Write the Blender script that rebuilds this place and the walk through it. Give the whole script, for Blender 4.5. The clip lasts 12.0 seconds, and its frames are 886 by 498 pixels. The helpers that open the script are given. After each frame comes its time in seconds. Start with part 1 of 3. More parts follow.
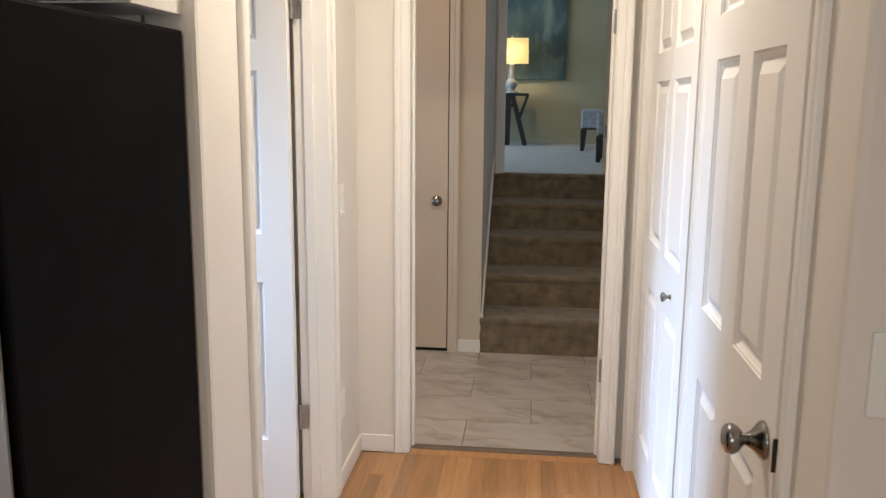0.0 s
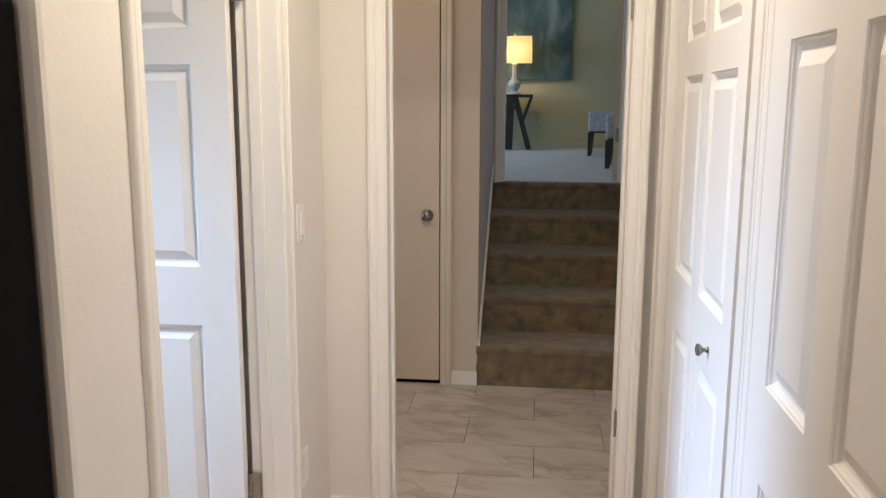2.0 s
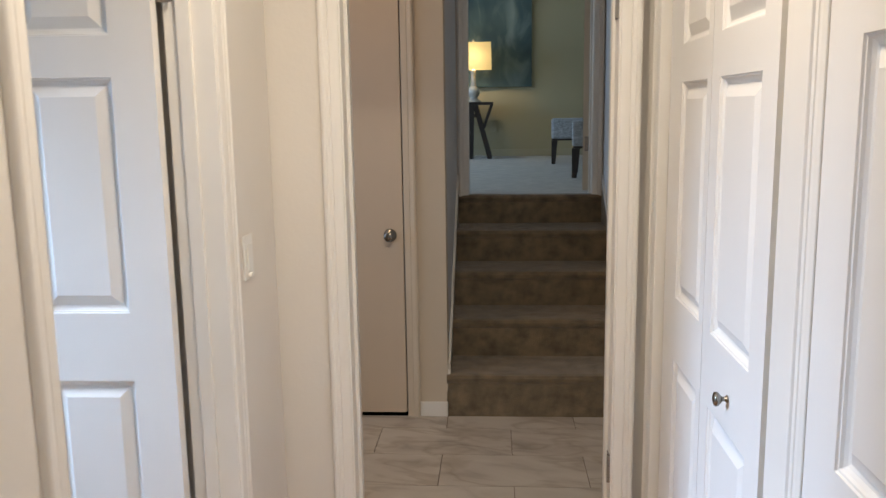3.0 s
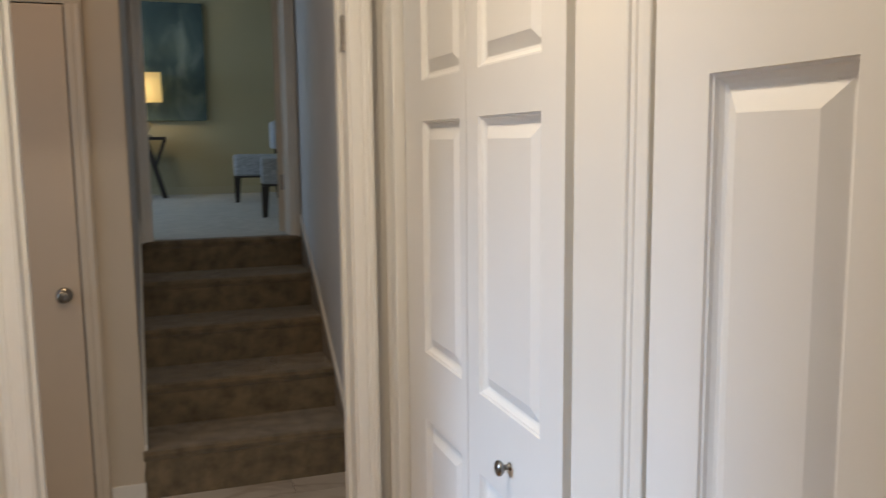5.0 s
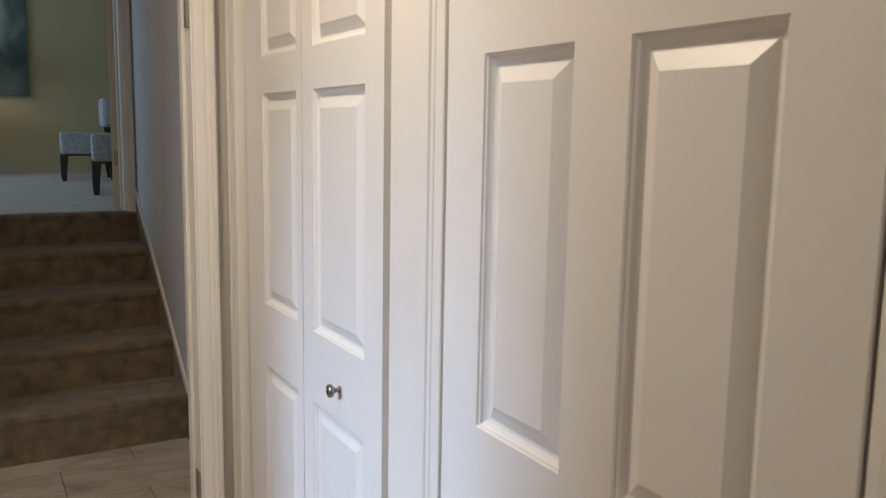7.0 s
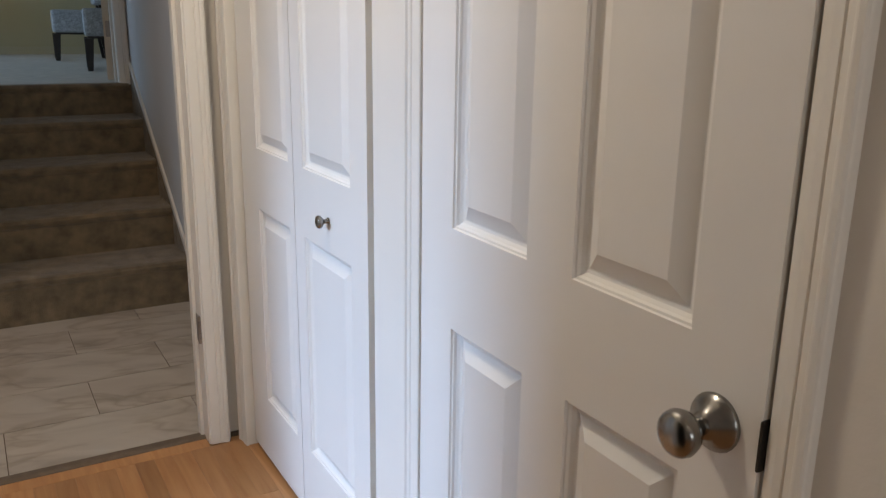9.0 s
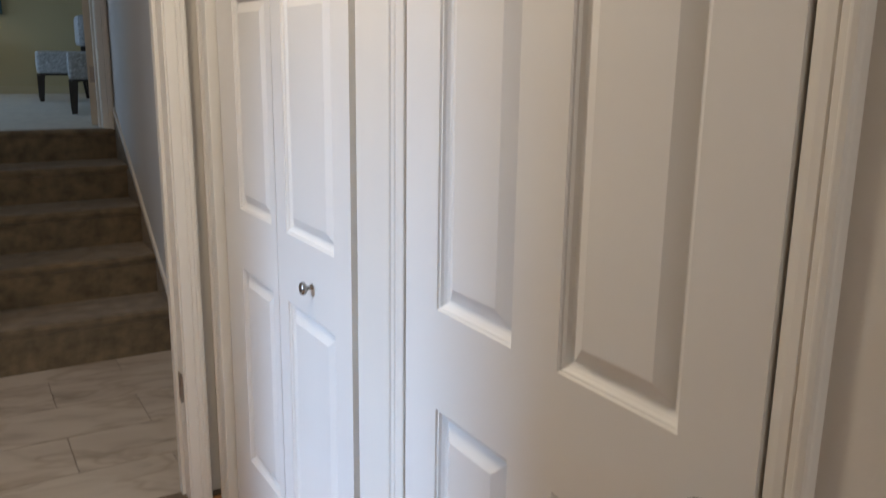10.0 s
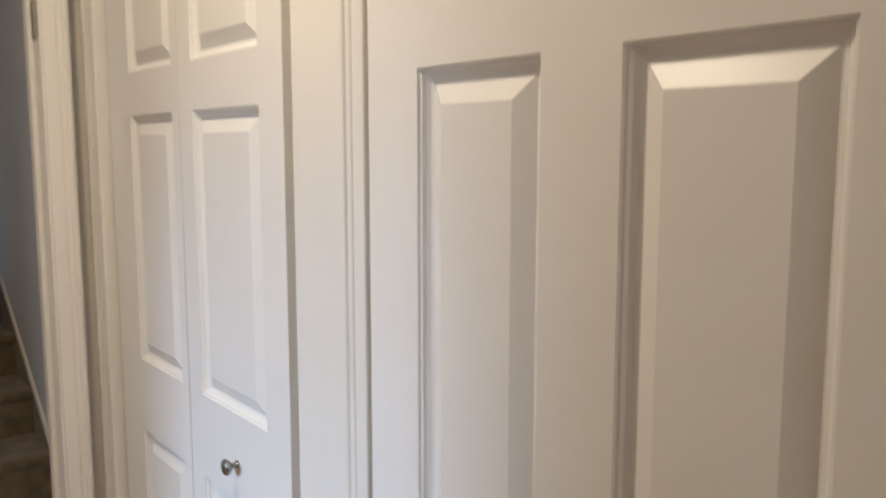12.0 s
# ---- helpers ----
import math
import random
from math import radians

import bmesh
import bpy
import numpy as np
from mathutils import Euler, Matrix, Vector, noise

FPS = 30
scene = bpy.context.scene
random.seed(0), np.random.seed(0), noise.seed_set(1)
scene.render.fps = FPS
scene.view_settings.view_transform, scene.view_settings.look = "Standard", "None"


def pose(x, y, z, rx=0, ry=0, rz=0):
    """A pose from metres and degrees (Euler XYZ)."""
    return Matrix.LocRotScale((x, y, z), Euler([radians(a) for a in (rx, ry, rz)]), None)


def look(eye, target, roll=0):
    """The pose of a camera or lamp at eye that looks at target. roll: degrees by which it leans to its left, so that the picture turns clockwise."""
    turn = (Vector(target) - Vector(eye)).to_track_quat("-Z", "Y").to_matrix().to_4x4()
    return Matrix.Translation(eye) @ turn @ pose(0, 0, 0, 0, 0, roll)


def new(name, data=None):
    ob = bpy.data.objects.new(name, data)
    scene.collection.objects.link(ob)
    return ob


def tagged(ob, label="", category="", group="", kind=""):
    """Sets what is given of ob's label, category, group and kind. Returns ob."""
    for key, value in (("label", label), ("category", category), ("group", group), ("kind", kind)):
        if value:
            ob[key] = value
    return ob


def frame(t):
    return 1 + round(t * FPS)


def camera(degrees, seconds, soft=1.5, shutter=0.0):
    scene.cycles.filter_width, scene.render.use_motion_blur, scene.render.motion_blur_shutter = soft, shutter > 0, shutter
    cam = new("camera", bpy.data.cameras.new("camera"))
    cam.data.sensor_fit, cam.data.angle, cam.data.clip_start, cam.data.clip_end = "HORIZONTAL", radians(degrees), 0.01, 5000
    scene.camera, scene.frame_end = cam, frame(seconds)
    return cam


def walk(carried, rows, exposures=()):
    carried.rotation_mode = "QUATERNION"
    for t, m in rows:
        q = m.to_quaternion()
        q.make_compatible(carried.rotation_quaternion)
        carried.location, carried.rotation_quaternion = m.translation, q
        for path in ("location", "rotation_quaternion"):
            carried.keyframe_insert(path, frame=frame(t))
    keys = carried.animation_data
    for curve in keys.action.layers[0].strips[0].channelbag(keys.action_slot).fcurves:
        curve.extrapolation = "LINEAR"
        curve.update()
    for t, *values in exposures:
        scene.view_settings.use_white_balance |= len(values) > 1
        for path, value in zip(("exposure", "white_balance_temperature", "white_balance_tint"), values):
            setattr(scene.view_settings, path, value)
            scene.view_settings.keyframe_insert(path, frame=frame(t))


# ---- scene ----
cam = camera(56.4, 12.0, soft=1.25, shutter=0.5)
PATH = [
    (0, (0.471, 0.611, 1.477), (0.26, 2.568, 1.124), 0.5),
    (0.5, (0.419, 0.74, 1.475), (0.259, 2.701, 1.117), -0.4),
    (1, (0.426, 0.871, 1.473), (0.283, 2.835, 1.12), -0.3),
    (1.5, (0.469, 1.049, 1.478), (0.281, 3.01, 1.135), 0.3),
    (2, (0.487, 1.168, 1.472), (0.261, 3.125, 1.125), 0.2),
    (2.5, (0.457, 1.311, 1.479), (0.264, 3.273, 1.144), -0.4),
    (2.7, (0.441, 1.381, 1.483), (0.271, 3.346, 1.151), -0.7),
    (4.3, (0.381, 1.747, 1.494), (0.654, 3.704, 1.19), 0.2),
    (4.5, (0.365, 1.765, 1.499), (0.744, 3.707, 1.209), 0.1),
    (5, (0.298, 1.77, 1.502), (0.943, 3.646, 1.243), -0.6),
    (5.5, (0.235, 1.758, 1.498), (1.09, 3.549, 1.247), -0.7),
    (6, (0.221, 1.708, 1.501), (1.196, 3.435, 1.247), 0.0),
    (6.5, (0.219, 1.609, 1.492), (1.211, 3.324, 1.224), 0.7),
    (6.7, (0.21, 1.563, 1.479), (1.206, 3.276, 1.209), 1.0),
    (8.3, (0.197, 1.423, 1.372), (1.183, 3.115, 0.967), 0.7),
    (8.5, (0.193, 1.428, 1.356), (1.174, 3.117, 0.923), 0.9),
    (9, (0.208, 1.425, 1.328), (1.175, 3.095, 0.801), 0.8),
    (9.5, (0.225, 1.419, 1.348), (1.187, 3.088, 0.807), 0.3),
    (10, (0.222, 1.446, 1.406), (1.227, 3.114, 0.95), 0.8),
    (10.5, (0.229, 1.502, 1.478), (1.3, 3.156, 1.137), 0.8),
    (11, (0.229, 1.581, 1.505), (1.344, 3.227, 1.295), 0.5),
    (11.5, (0.229, 1.67, 1.518), (1.402, 3.282, 1.36), 0.2),
    (12, (0.276, 1.743, 1.479), (1.512, 3.296, 1.235), 0.0),
]
walk(cam, [(t, look(e, g, r)) for t, e, g, r in PATH],
     exposures=[(0, 0.28, 6500, 10), (1.5, 0.2, 6550, 10), (2.7, 0.05, 6600, 10), (4.3, -0.4, 6950, 10), (5.5, -0.36, 6900, 10),
                (6.7, -0.36, 6850, 10), (8.3, -0.34, 6550, 10), (9.7, -0.36, 6500, 10), (11, -0.34, 6850, 10), (12, -0.42, 6950, 10)])

# ---- light ----
world = bpy.data.worlds.new("world")
scene.world = world
world.use_nodes = True
wn = world.node_tree
sky = wn.nodes.new("ShaderNodeTexSky")
sky.sky_type, sky.sun_disc = 'NISHITA', False
sky.sun_elevation, sky.sun_rotation = radians(40), radians(120)
wn.links.new(sky.outputs[0], wn.nodes["Background"].inputs[0])
wn.nodes["Background"].inputs[1].default_value = 0.1


def area_lamp(name, eye, target, sx, sy, watts, colour, spread=180):
    d = bpy.data.lights.new(name, 'AREA')
    d.shape, d.size, d.size_y, d.energy, d.color = 'RECTANGLE', sx, sy, watts, colour
    d.spread = radians(spread)
    o = new(name, d)
    o.matrix_world = look(eye, target)
    return tagged(o, kind="structure")


DAY = (0.52, 0.72, 1.0)
WARM = (1.0, 0.865, 0.70)
# daylight in the window openings
area_lamp("side_room_daylight", (-2.34, 3.05, 1.90), (0.9, 2.82, -0.15), 0.6, 0.5, 22, (0.45, 0.655, 1.0), 60)
area_lamp("entry_daylight", (-1.44, 4.75, 1.5), (1.06, 5.7, 1.4), 0.7, 1.5, 4.4, DAY, 130)
area_lamp("upper_room_daylight", (-2.40, 9.0, 2.2), (1.5, 8.6, 1.0), 2.7, 1.3, 52, DAY)
area_lamp("kitchen_daylight", (0.1, -2.52, 1.6), (0.2, 2.0, 1.2), 2.0, 1.0, 29, (0.92, 0.96, 1.0))


def ceiling_light(x, y, z, watts, colour=WARM, radius=0.09):
    d = bpy.data.lights.new("downlight_lamp", 'AREA')
    d.shape, d.size, d.energy, d.color = 'DISK', radius * 2, watts, colour
    o = new("downlight_lamp", d)
    o.matrix_world = look((x, y, z), (x, y + 0.001, z - 1))
    return tagged(o, kind="structure")


ceiling_light(0.32, 2.86, 2.425, 16.5)
ceiling_light(0.1, 0.5, 2.425, 5)
ceiling_light(-0.5, 4.78, 3.39, 10, (1.0, 0.70, 0.43))


# ---- materials ----
def mat(name, base, rough=0.5, metal=0.0, vary=0.06, scale=6.0, bump=0.0, bump_scale=80.0, coat=0.0, rand=0.0):
    """Paint-like surface: two scales of variation in colour and fine relief."""
    m = bpy.data.materials.new(name)
    m.use_nodes = True
    nt = m.node_tree
    b = nt.nodes["Principled BSDF"]
    b.inputs["Roughness"].default_value, b.inputs["Metallic"].default_value = rough, metal
    b.inputs["Coat Weight"].default_value = coat
    tc = nt.nodes.new("ShaderNodeTexCoord")
    n1 = nt.nodes.new("ShaderNodeTexNoise")
    n1.inputs["Scale"].default_value, n1.inputs["Detail"].default_value = scale, 6
    nt.links.new(tc.outputs["Object"], n1.inputs["Vector"])
    ramp = nt.nodes.new("ShaderNodeValToRGB")
    lo, hi = [max(0, c * (1 - vary)) for c in base], [min(1, c * (1 + vary)) for c in base]
    ramp.color_ramp.elements[0].color, ramp.color_ramp.elements[1].color = (*lo, 1), (*hi, 1)
    ramp.color_ramp.elements[0].position, ramp.color_ramp.elements[1].position = 0.3, 0.7
    nt.links.new(n1.outputs["Fac"], ramp.inputs[0])
    col = ramp.outputs[0]
    if rand:
        info = nt.nodes.new("ShaderNodeObjectInfo")
        hsv = nt.nodes.new("ShaderNodeHueSaturation")
        mr = nt.nodes.new("ShaderNodeMapRange")
        mr.inputs[3].default_value, mr.inputs[4].default_value = 1 - rand, 1 + rand
        nt.links.new(info.outputs["Random"], mr.inputs[0])
        nt.links.new(mr.outputs[0], hsv.inputs["Value"])
        nt.links.new(col, hsv.inputs["Color"])
        col = hsv.outputs[0]
    nt.links.new(col, b.inputs["Base Color"])
    if bump:
        n2 = nt.nodes.new("ShaderNodeTexNoise")
        n2.inputs["Scale"].default_value, n2.inputs["Detail"].default_value = bump_scale, 4
        nt.links.new(tc.outputs["Object"], n2.inputs["Vector"])
        bp = nt.nodes.new("ShaderNodeBump")
        bp.inputs["Strength"].default_value, bp.inputs["Distance"].default_value = bump, 0.002
        nt.links.new(n2.outputs["Fac"], bp.inputs["Height"])
        nt.links.new(bp.outputs[0], b.inputs["Normal"])
    return m


WALL = mat("greige wall paint", (0.73, 0.69, 0.625), 0.7, vary=0.03, scale=2, bump=0.35, bump_scale=70)
KITCHEN = mat("pale kitchen wall paint", (0.72, 0.70, 0.65), 0.6, vary=0.03, scale=2, bump=0.6, bump_scale=60)
UPWALL = mat("khaki beige wall paint", (0.50, 0.45, 0.29), 0.8, vary=0.03, scale=1.5, bump=0.3, bump_scale=45)
COOLWALL = mat("cool grey stairwell paint", (0.60, 0.60, 0.60), 0.75, vary=0.03, scale=2, bump=0.3, bump_scale=45)
CEIL = mat("white ceiling paint", (0.78, 0.77, 0.74), 0.85, vary=0.02, bump=0.4, bump_scale=60)
TRIM = mat("white semi-gloss trim paint", (0.80, 0.77, 0.71), 0.38, vary=0.025, scale=3, bump=0.06, bump_scale=30)
DOOR = mat("white semi-gloss door paint", (0.80, 0.78, 0.74), 0.40, vary=0.02, scale=3, bump=0.05, bump_scale=160)
BEIGE = mat("beige slab door paint", (0.67, 0.55, 0.42), 0.45, vary=0.03, scale=2, bump=0.05)
# the entry lamp's warmth is partly put into this wall's tan colour
ENTRYWALL = mat("lamp-warmed tan entry wall", (0.60, 0.52, 0.41), 0.75, vary=0.03, scale=2, bump=0.4, bump_scale=95)
BEIGETRIM = mat("beige trim paint", (0.66, 0.57, 0.45), 0.45, vary=0.03, scale=3)
KHAKI = mat("khaki trim paint", (0.52, 0.47, 0.32), 0.5, vary=0.03, scale=3)
NICKEL = mat("brushed nickel", (0.26, 0.25, 0.235), 0.24, metal=1.0, vary=0.08, scale=40)
HINGE = mat("dull steel hinge", (0.33, 0.30, 0.27), 0.42, metal=0.9, vary=0.15, scale=60)
BLACK = mat("black fridge enamel", (0.006, 0.006, 0.0065), 0.5, vary=0.2, scale=8, bump=0.25, bump_scale=260)
BLACK.node_tree.nodes["Principled BSDF"].inputs["Specular IOR Level"].default_value = 0.025
STEEL = mat("brushed stainless steel", (0.24, 0.23, 0.21), 0.35, metal=0.9, vary=0.05, scale=30)
RUBBER = mat("black rubber gasket", (0.008, 0.008, 0.008), 0.7)
DARKMETAL = mat("tarnished dark steel", (0.05, 0.045, 0.04), 0.45, metal=0.7, vary=0.2, scale=60)
PLASTIC = mat("white plastic", (0.80, 0.79, 0.75), 0.35, vary=0.02)
DARKWOOD = mat("espresso stained wood", (0.018, 0.012, 0.010), 0.4, vary=0.4, scale=12)
GROUT = mat("grey brown grout", (0.13, 0.10, 0.075), 0.9, vary=0.2, scale=20)
METALSTRIP = mat("taupe transition strip", (0.15, 0.112, 0.08), 0.5, vary=0.15, scale=30)
# near-black colour stands in for the shade inside the closed closets
DARK = mat("shade-dark closet lining", (0.05, 0.045, 0.04), 0.9)
CREAM = mat("glazed cream ceramic", (0.62, 0.60, 0.54), 0.25, vary=0.12, scale=14, coat=0.4)


def carpet(name, base, vary=0.36):
    m = mat(name, base, 0.95, vary=vary, scale=15)
    nt = m.node_tree
    b = nt.nodes["Principled BSDF"]
    b.inputs["Sheen Weight"].default_value = 0.3
    tc = [n for n in nt.nodes if n.bl_idname == "ShaderNodeTexCoord"][0]
    n2 = nt.nodes.new("ShaderNodeTexNoise")
    n2.inputs["Scale"].default_value, n2.inputs["Detail"].default_value = 260, 5
    nt.links.new(tc.outputs["Object"], n2.inputs["Vector"])
    bp = nt.nodes.new("ShaderNodeBump")
    bp.inputs["Strength"].default_value, bp.inputs["Distance"].default_value = 0.9, 0.006
    nt.links.new(n2.outputs["Fac"], bp.inputs["Height"])
    nt.links.new(bp.outputs[0], b.inputs["Normal"])
    return m


STAIRCARPET = carpet("brown beige stair carpet", (0.20, 0.15, 0.091))
UPCARPET = carpet("pale cream carpet", (0.52, 0.49, 0.43), 0.14)


def oak():
    m = bpy.data.materials.new("honey oak plank")
    m.use_nodes = True
    nt = m.node_tree
    b = nt.nodes["Principled BSDF"]
    b.inputs["Roughness"].default_value, b.inputs["Coat Weight"].default_value = 0.32, 0.25
    tc, mp = nt.nodes.new("ShaderNodeTexCoord"), nt.nodes.new("ShaderNodeMapping")
    mp.inputs["Scale"].default_value = (30, 2.2, 30)
    info = nt.nodes.new("ShaderNodeObjectInfo")
    add = nt.nodes.new("ShaderNodeVectorMath")
    add.operation = 'ADD'
    mul = nt.nodes.new("ShaderNodeMath")
    mul.operation, mul.inputs[1].default_value = 'MULTIPLY', 37.0
    nt.links.new(info.outputs["Random"], mul.inputs[0])
    nt.links.new(tc.outputs["Object"], add.inputs[0])
    nt.links.new(mul.outputs[0], add.inputs[1])
    nt.links.new(add.outputs[0], mp.inputs[0])
    n = nt.nodes.new("ShaderNodeTexNoise")
    n.inputs["Scale"].default_value, n.inputs["Detail"].default_value, n.inputs["Distortion"].default_value = 1.6, 7, 0.6
    nt.links.new(mp.outputs[0], n.inputs["Vector"])
    r = nt.nodes.new("ShaderNodeValToRGB")
    r.color_ramp.elements[0].position, r.color_ramp.elements[1].position = 0.3, 0.72
    r.color_ramp.elements[0].color, r.color_ramp.elements[1].color = (0.40, 0.185, 0.070, 1), (0.51, 0.27, 0.112, 1)
    nt.links.new(n.outputs["Fac"], r.inputs[0])
    hsv, mr = nt.nodes.new("ShaderNodeHueSaturation"), nt.nodes.new("ShaderNodeMapRange")
    mr.inputs[3].default_value, mr.inputs[4].default_value = 0.78, 1.2
    nt.links.new(info.outputs["Random"], mr.inputs[0])
    nt.links.new(mr.outputs[0], hsv.inputs["Value"])
    nt.links.new(r.outputs[0], hsv.inputs["Color"])
    # sparse dark knots
    v = nt.nodes.new("ShaderNodeTexVoronoi")
    v.inputs["Scale"].default_value = 2.3
    nt.links.new(add.outputs[0], v.inputs["Vector"])
    kr = nt.nodes.new("ShaderNodeValToRGB")
    kr.color_ramp.elements[0].color, kr.color_ramp.elements[1].color = (0.25, 0.15, 0.1, 1), (1, 1, 1, 1)
    kr.color_ramp.elements[0].position, kr.color_ramp.elements[1].position = 0.012, 0.035
    nt.links.new(v.outputs["Distance"], kr.inputs[0])
    mx = nt.nodes.new("ShaderNodeMix")
    mx.data_type, mx.blend_type, mx.inputs[0].default_value = 'RGBA', 'MULTIPLY', 1.0
    nt.links.new(hsv.outputs[0], mx.inputs[6])
    nt.links.new(kr.outputs[0], mx.inputs[7])
    nt.links.new(mx.outputs[2], b.inputs["Base Color"])
    bp = nt.nodes.new("ShaderNodeBump")
    bp.inputs["Strength"].default_value, bp.inputs["Distance"].default_value = 0.15, 0.001
    nt.links.new(n.outputs["Fac"], bp.inputs["Height"])
    nt.links.new(bp.outputs[0], b.inputs["Normal"])
    return m


def marble():
    m = bpy.data.materials.new("marble-look porcelain tile")
    m.use_nodes = True
    nt = m.node_tree
    b = nt.nodes["Principled BSDF"]
    b.inputs["Roughness"].default_value = 0.33
    tc, mp = nt.nodes.new("ShaderNodeTexCoord"), nt.nodes.new("ShaderNodeMapping")
    info = nt.nodes.new("ShaderNodeObjectInfo")
    mul = nt.nodes.new("ShaderNodeMath")
    mul.operation, mul.inputs[1].default_value = 'MULTIPLY', 53.0
    add = nt.nodes.new("ShaderNodeVectorMath")
    add.operation = 'ADD'
    nt.links.new(info.outputs["Random"], mul.inputs[0])
    nt.links.new(tc.outputs["Object"], mp.inputs[0])
    mp.inputs["Rotation"].default_value = (0, 0, radians(17))
    st = nt.nodes.new("ShaderNodeMapping")
    st.inputs["Scale"].default_value = (2.2, 5.2, 1)
    nt.links.new(mp.outputs[0], st.inputs[0])
    nt.links.new(st.outputs[0], add.inputs[0])
    nt.links.new(mul.outputs[0], add.inputs[1])
    n = nt.nodes.new("ShaderNodeTexNoise")
    n.inputs["Scale"].default_value, n.inputs["Detail"].default_value, n.inputs["Distortion"].default_value = 1.5, 8, 0.8
    nt.links.new(add.outputs[0], n.inputs["Vector"])
    r = nt.nodes.new("ShaderNodeValToRGB")
    e = r.color_ramp.elements
    e[0].position, e[0].color = 0.28, (0.36, 0.315, 0.265, 1)
    e[1].position, e[1].color = 0.62, (0.55, 0.505, 0.44, 1)
    mid = e.new(0.43)
    mid.color = (0.49, 0.44, 0.38, 1)
    nt.links.new(n.outputs["Fac"], r.inputs[0])
    n2 = nt.nodes.new("ShaderNodeTexNoise")
    n2.inputs["Scale"].default_value, n2.inputs["Detail"].default_value, n2.inputs["Distortion"].default_value = 1.0, 3, 0.6
    nt.links.new(add.outputs[0], n2.inputs["Vector"])
    r2 = nt.nodes.new("ShaderNodeValToRGB")
    e = r2.color_ramp.elements
    e[0].position, e[0].color = 0.45, (1, 1, 1, 1)
    e[1].position, e[1].color = 0.545, (1, 1, 1, 1)
    v = e.new(0.5)
    v.color = (0.79, 0.755, 0.71, 1)
    nt.links.new(n2.outputs["Fac"], r2.inputs[0])
    mx = nt.nodes.new("ShaderNodeMix")
    mx.data_type, mx.blend_type, mx.inputs[0].default_value = 'RGBA', 'MULTIPLY', 1.0
    nt.links.new(r.outputs[0], mx.inputs[6])
    nt.links.new(r2.outputs[0], mx.inputs[7])
    nt.links.new(mx.outputs[2], b.inputs["Base Color"])
    return m


def damask():
    m = mat("blue grey damask weave", (0.42, 0.44, 0.47), 0.85, vary=0.1, scale=8)
    nt = m.node_tree
    b = nt.nodes["Principled BSDF"]
    tc = [n for n in nt.nodes if n.bl_idname == "ShaderNodeTexCoord"][0]
    w = nt.nodes.new("ShaderNodeTexNoise")
    w.inputs["Scale"].default_value, w.inputs["Detail"].default_value, w.inputs["Distortion"].default_value = 60, 2, 2.2
    nt.links.new(tc.outputs["Object"], w.inputs["Vector"])
    r = nt.nodes.new("ShaderNodeValToRGB")
    e = r.color_ramp.elements
    e[0].position, e[0].color = 0.40, (0.28, 0.30, 0.33, 1)
    e[1].position, e[1].color = 0.62, (0.60, 0.635, 0.68, 1)
    nt.links.new(w.outputs["Fac"], r.inputs[0])
    nt.links.new(r.outputs[0], b.inputs["Base Color"])
    return m


def canvas_paint():
    m = bpy.data.materials.new("abstract teal painted canvas")
    m.use_nodes = True
    nt = m.node_tree
    b = nt.nodes["Principled BSDF"]
    b.inputs["Roughness"].default_value = 0.55
    tc, mp = nt.nodes.new("ShaderNodeTexCoord"), nt.nodes.new("ShaderNodeMapping")
    mp.inputs["Scale"].default_value = (2.2, 1, 1.2)
    nt.links.new(tc.outputs["Object"], mp.inputs[0])
    n = nt.nodes.new("ShaderNodeTexNoise")
    n.inputs["Scale"].default_value, n.inputs["Detail"].default_value, n.inputs["Distortion"].default_value = 1.7, 8, 0.8
    nt.links.new(mp.outputs[0], n.inputs["Vector"])
    r = nt.nodes.new("ShaderNodeValToRGB")
    e = r.color_ramp.elements
    e[0].position, e[0].color = 0.34, (0.050, 0.092, 0.096, 1)
    e[1].position, e[1].color = 0.72, (0.23, 0.30, 0.275, 1)
    q = e.new(0.52)
    q.color = (0.078, 0.130, 0.135, 1)
    nt.links.new(n.outputs["Fac"], r.inputs[0])
    nt.links.new(r.outputs[0], b.inputs["Base Color"])
    return m


def shade_mat():
    m = mat("cream linen lampshade", (0.75, 0.62, 0.35), 0.9, vary=0.08, scale=120)
    b = m.node_tree.nodes["Principled BSDF"]
    b.inputs["Emission Color"].default_value = (1.0, 0.78, 0.40, 1)
    b.inputs["Emission Strength"].default_value = 0.22
    nt = m.node_tree
    cloth, mix = nt.nodes.new("ShaderNodeBsdfTranslucent"), nt.nodes.new("ShaderNodeMixShader")
    cloth.inputs["Color"].default_value, mix.inputs[0].default_value = (0.95, 0.90, 0.70, 1), 0.5
    nt.links.new(b.outputs[0], mix.inputs[1])
    nt.links.new(cloth.outputs[0], mix.inputs[2])
    nt.links.new(mix.outputs[0], nt.nodes["Material Output"].inputs["Surface"])
    return m


OAK, MARBLE, DAMASK, PAINTING, SHADE = oak(), marble(), damask(), canvas_paint(), shade_mat()


# ---- mesh tools ----
def mesh_object(name, bm, material, smooth=False):
    me = bpy.data.meshes.new(name)
    bmesh.ops.recalc_face_normals(bm, faces=bm.faces[:])
    bm.to_mesh(me)
    bm.free()
    if smooth:
        for p in me.polygons:
            p.use_smooth = True
    me.materials.append(material)
    return new(name, me)


def part(name, bm, material, parent, label="", smooth=False):
    ob = mesh_object(name, bm, material, smooth)
    ob.parent = parent
    if label:
        ob["label"] = label
    return ob


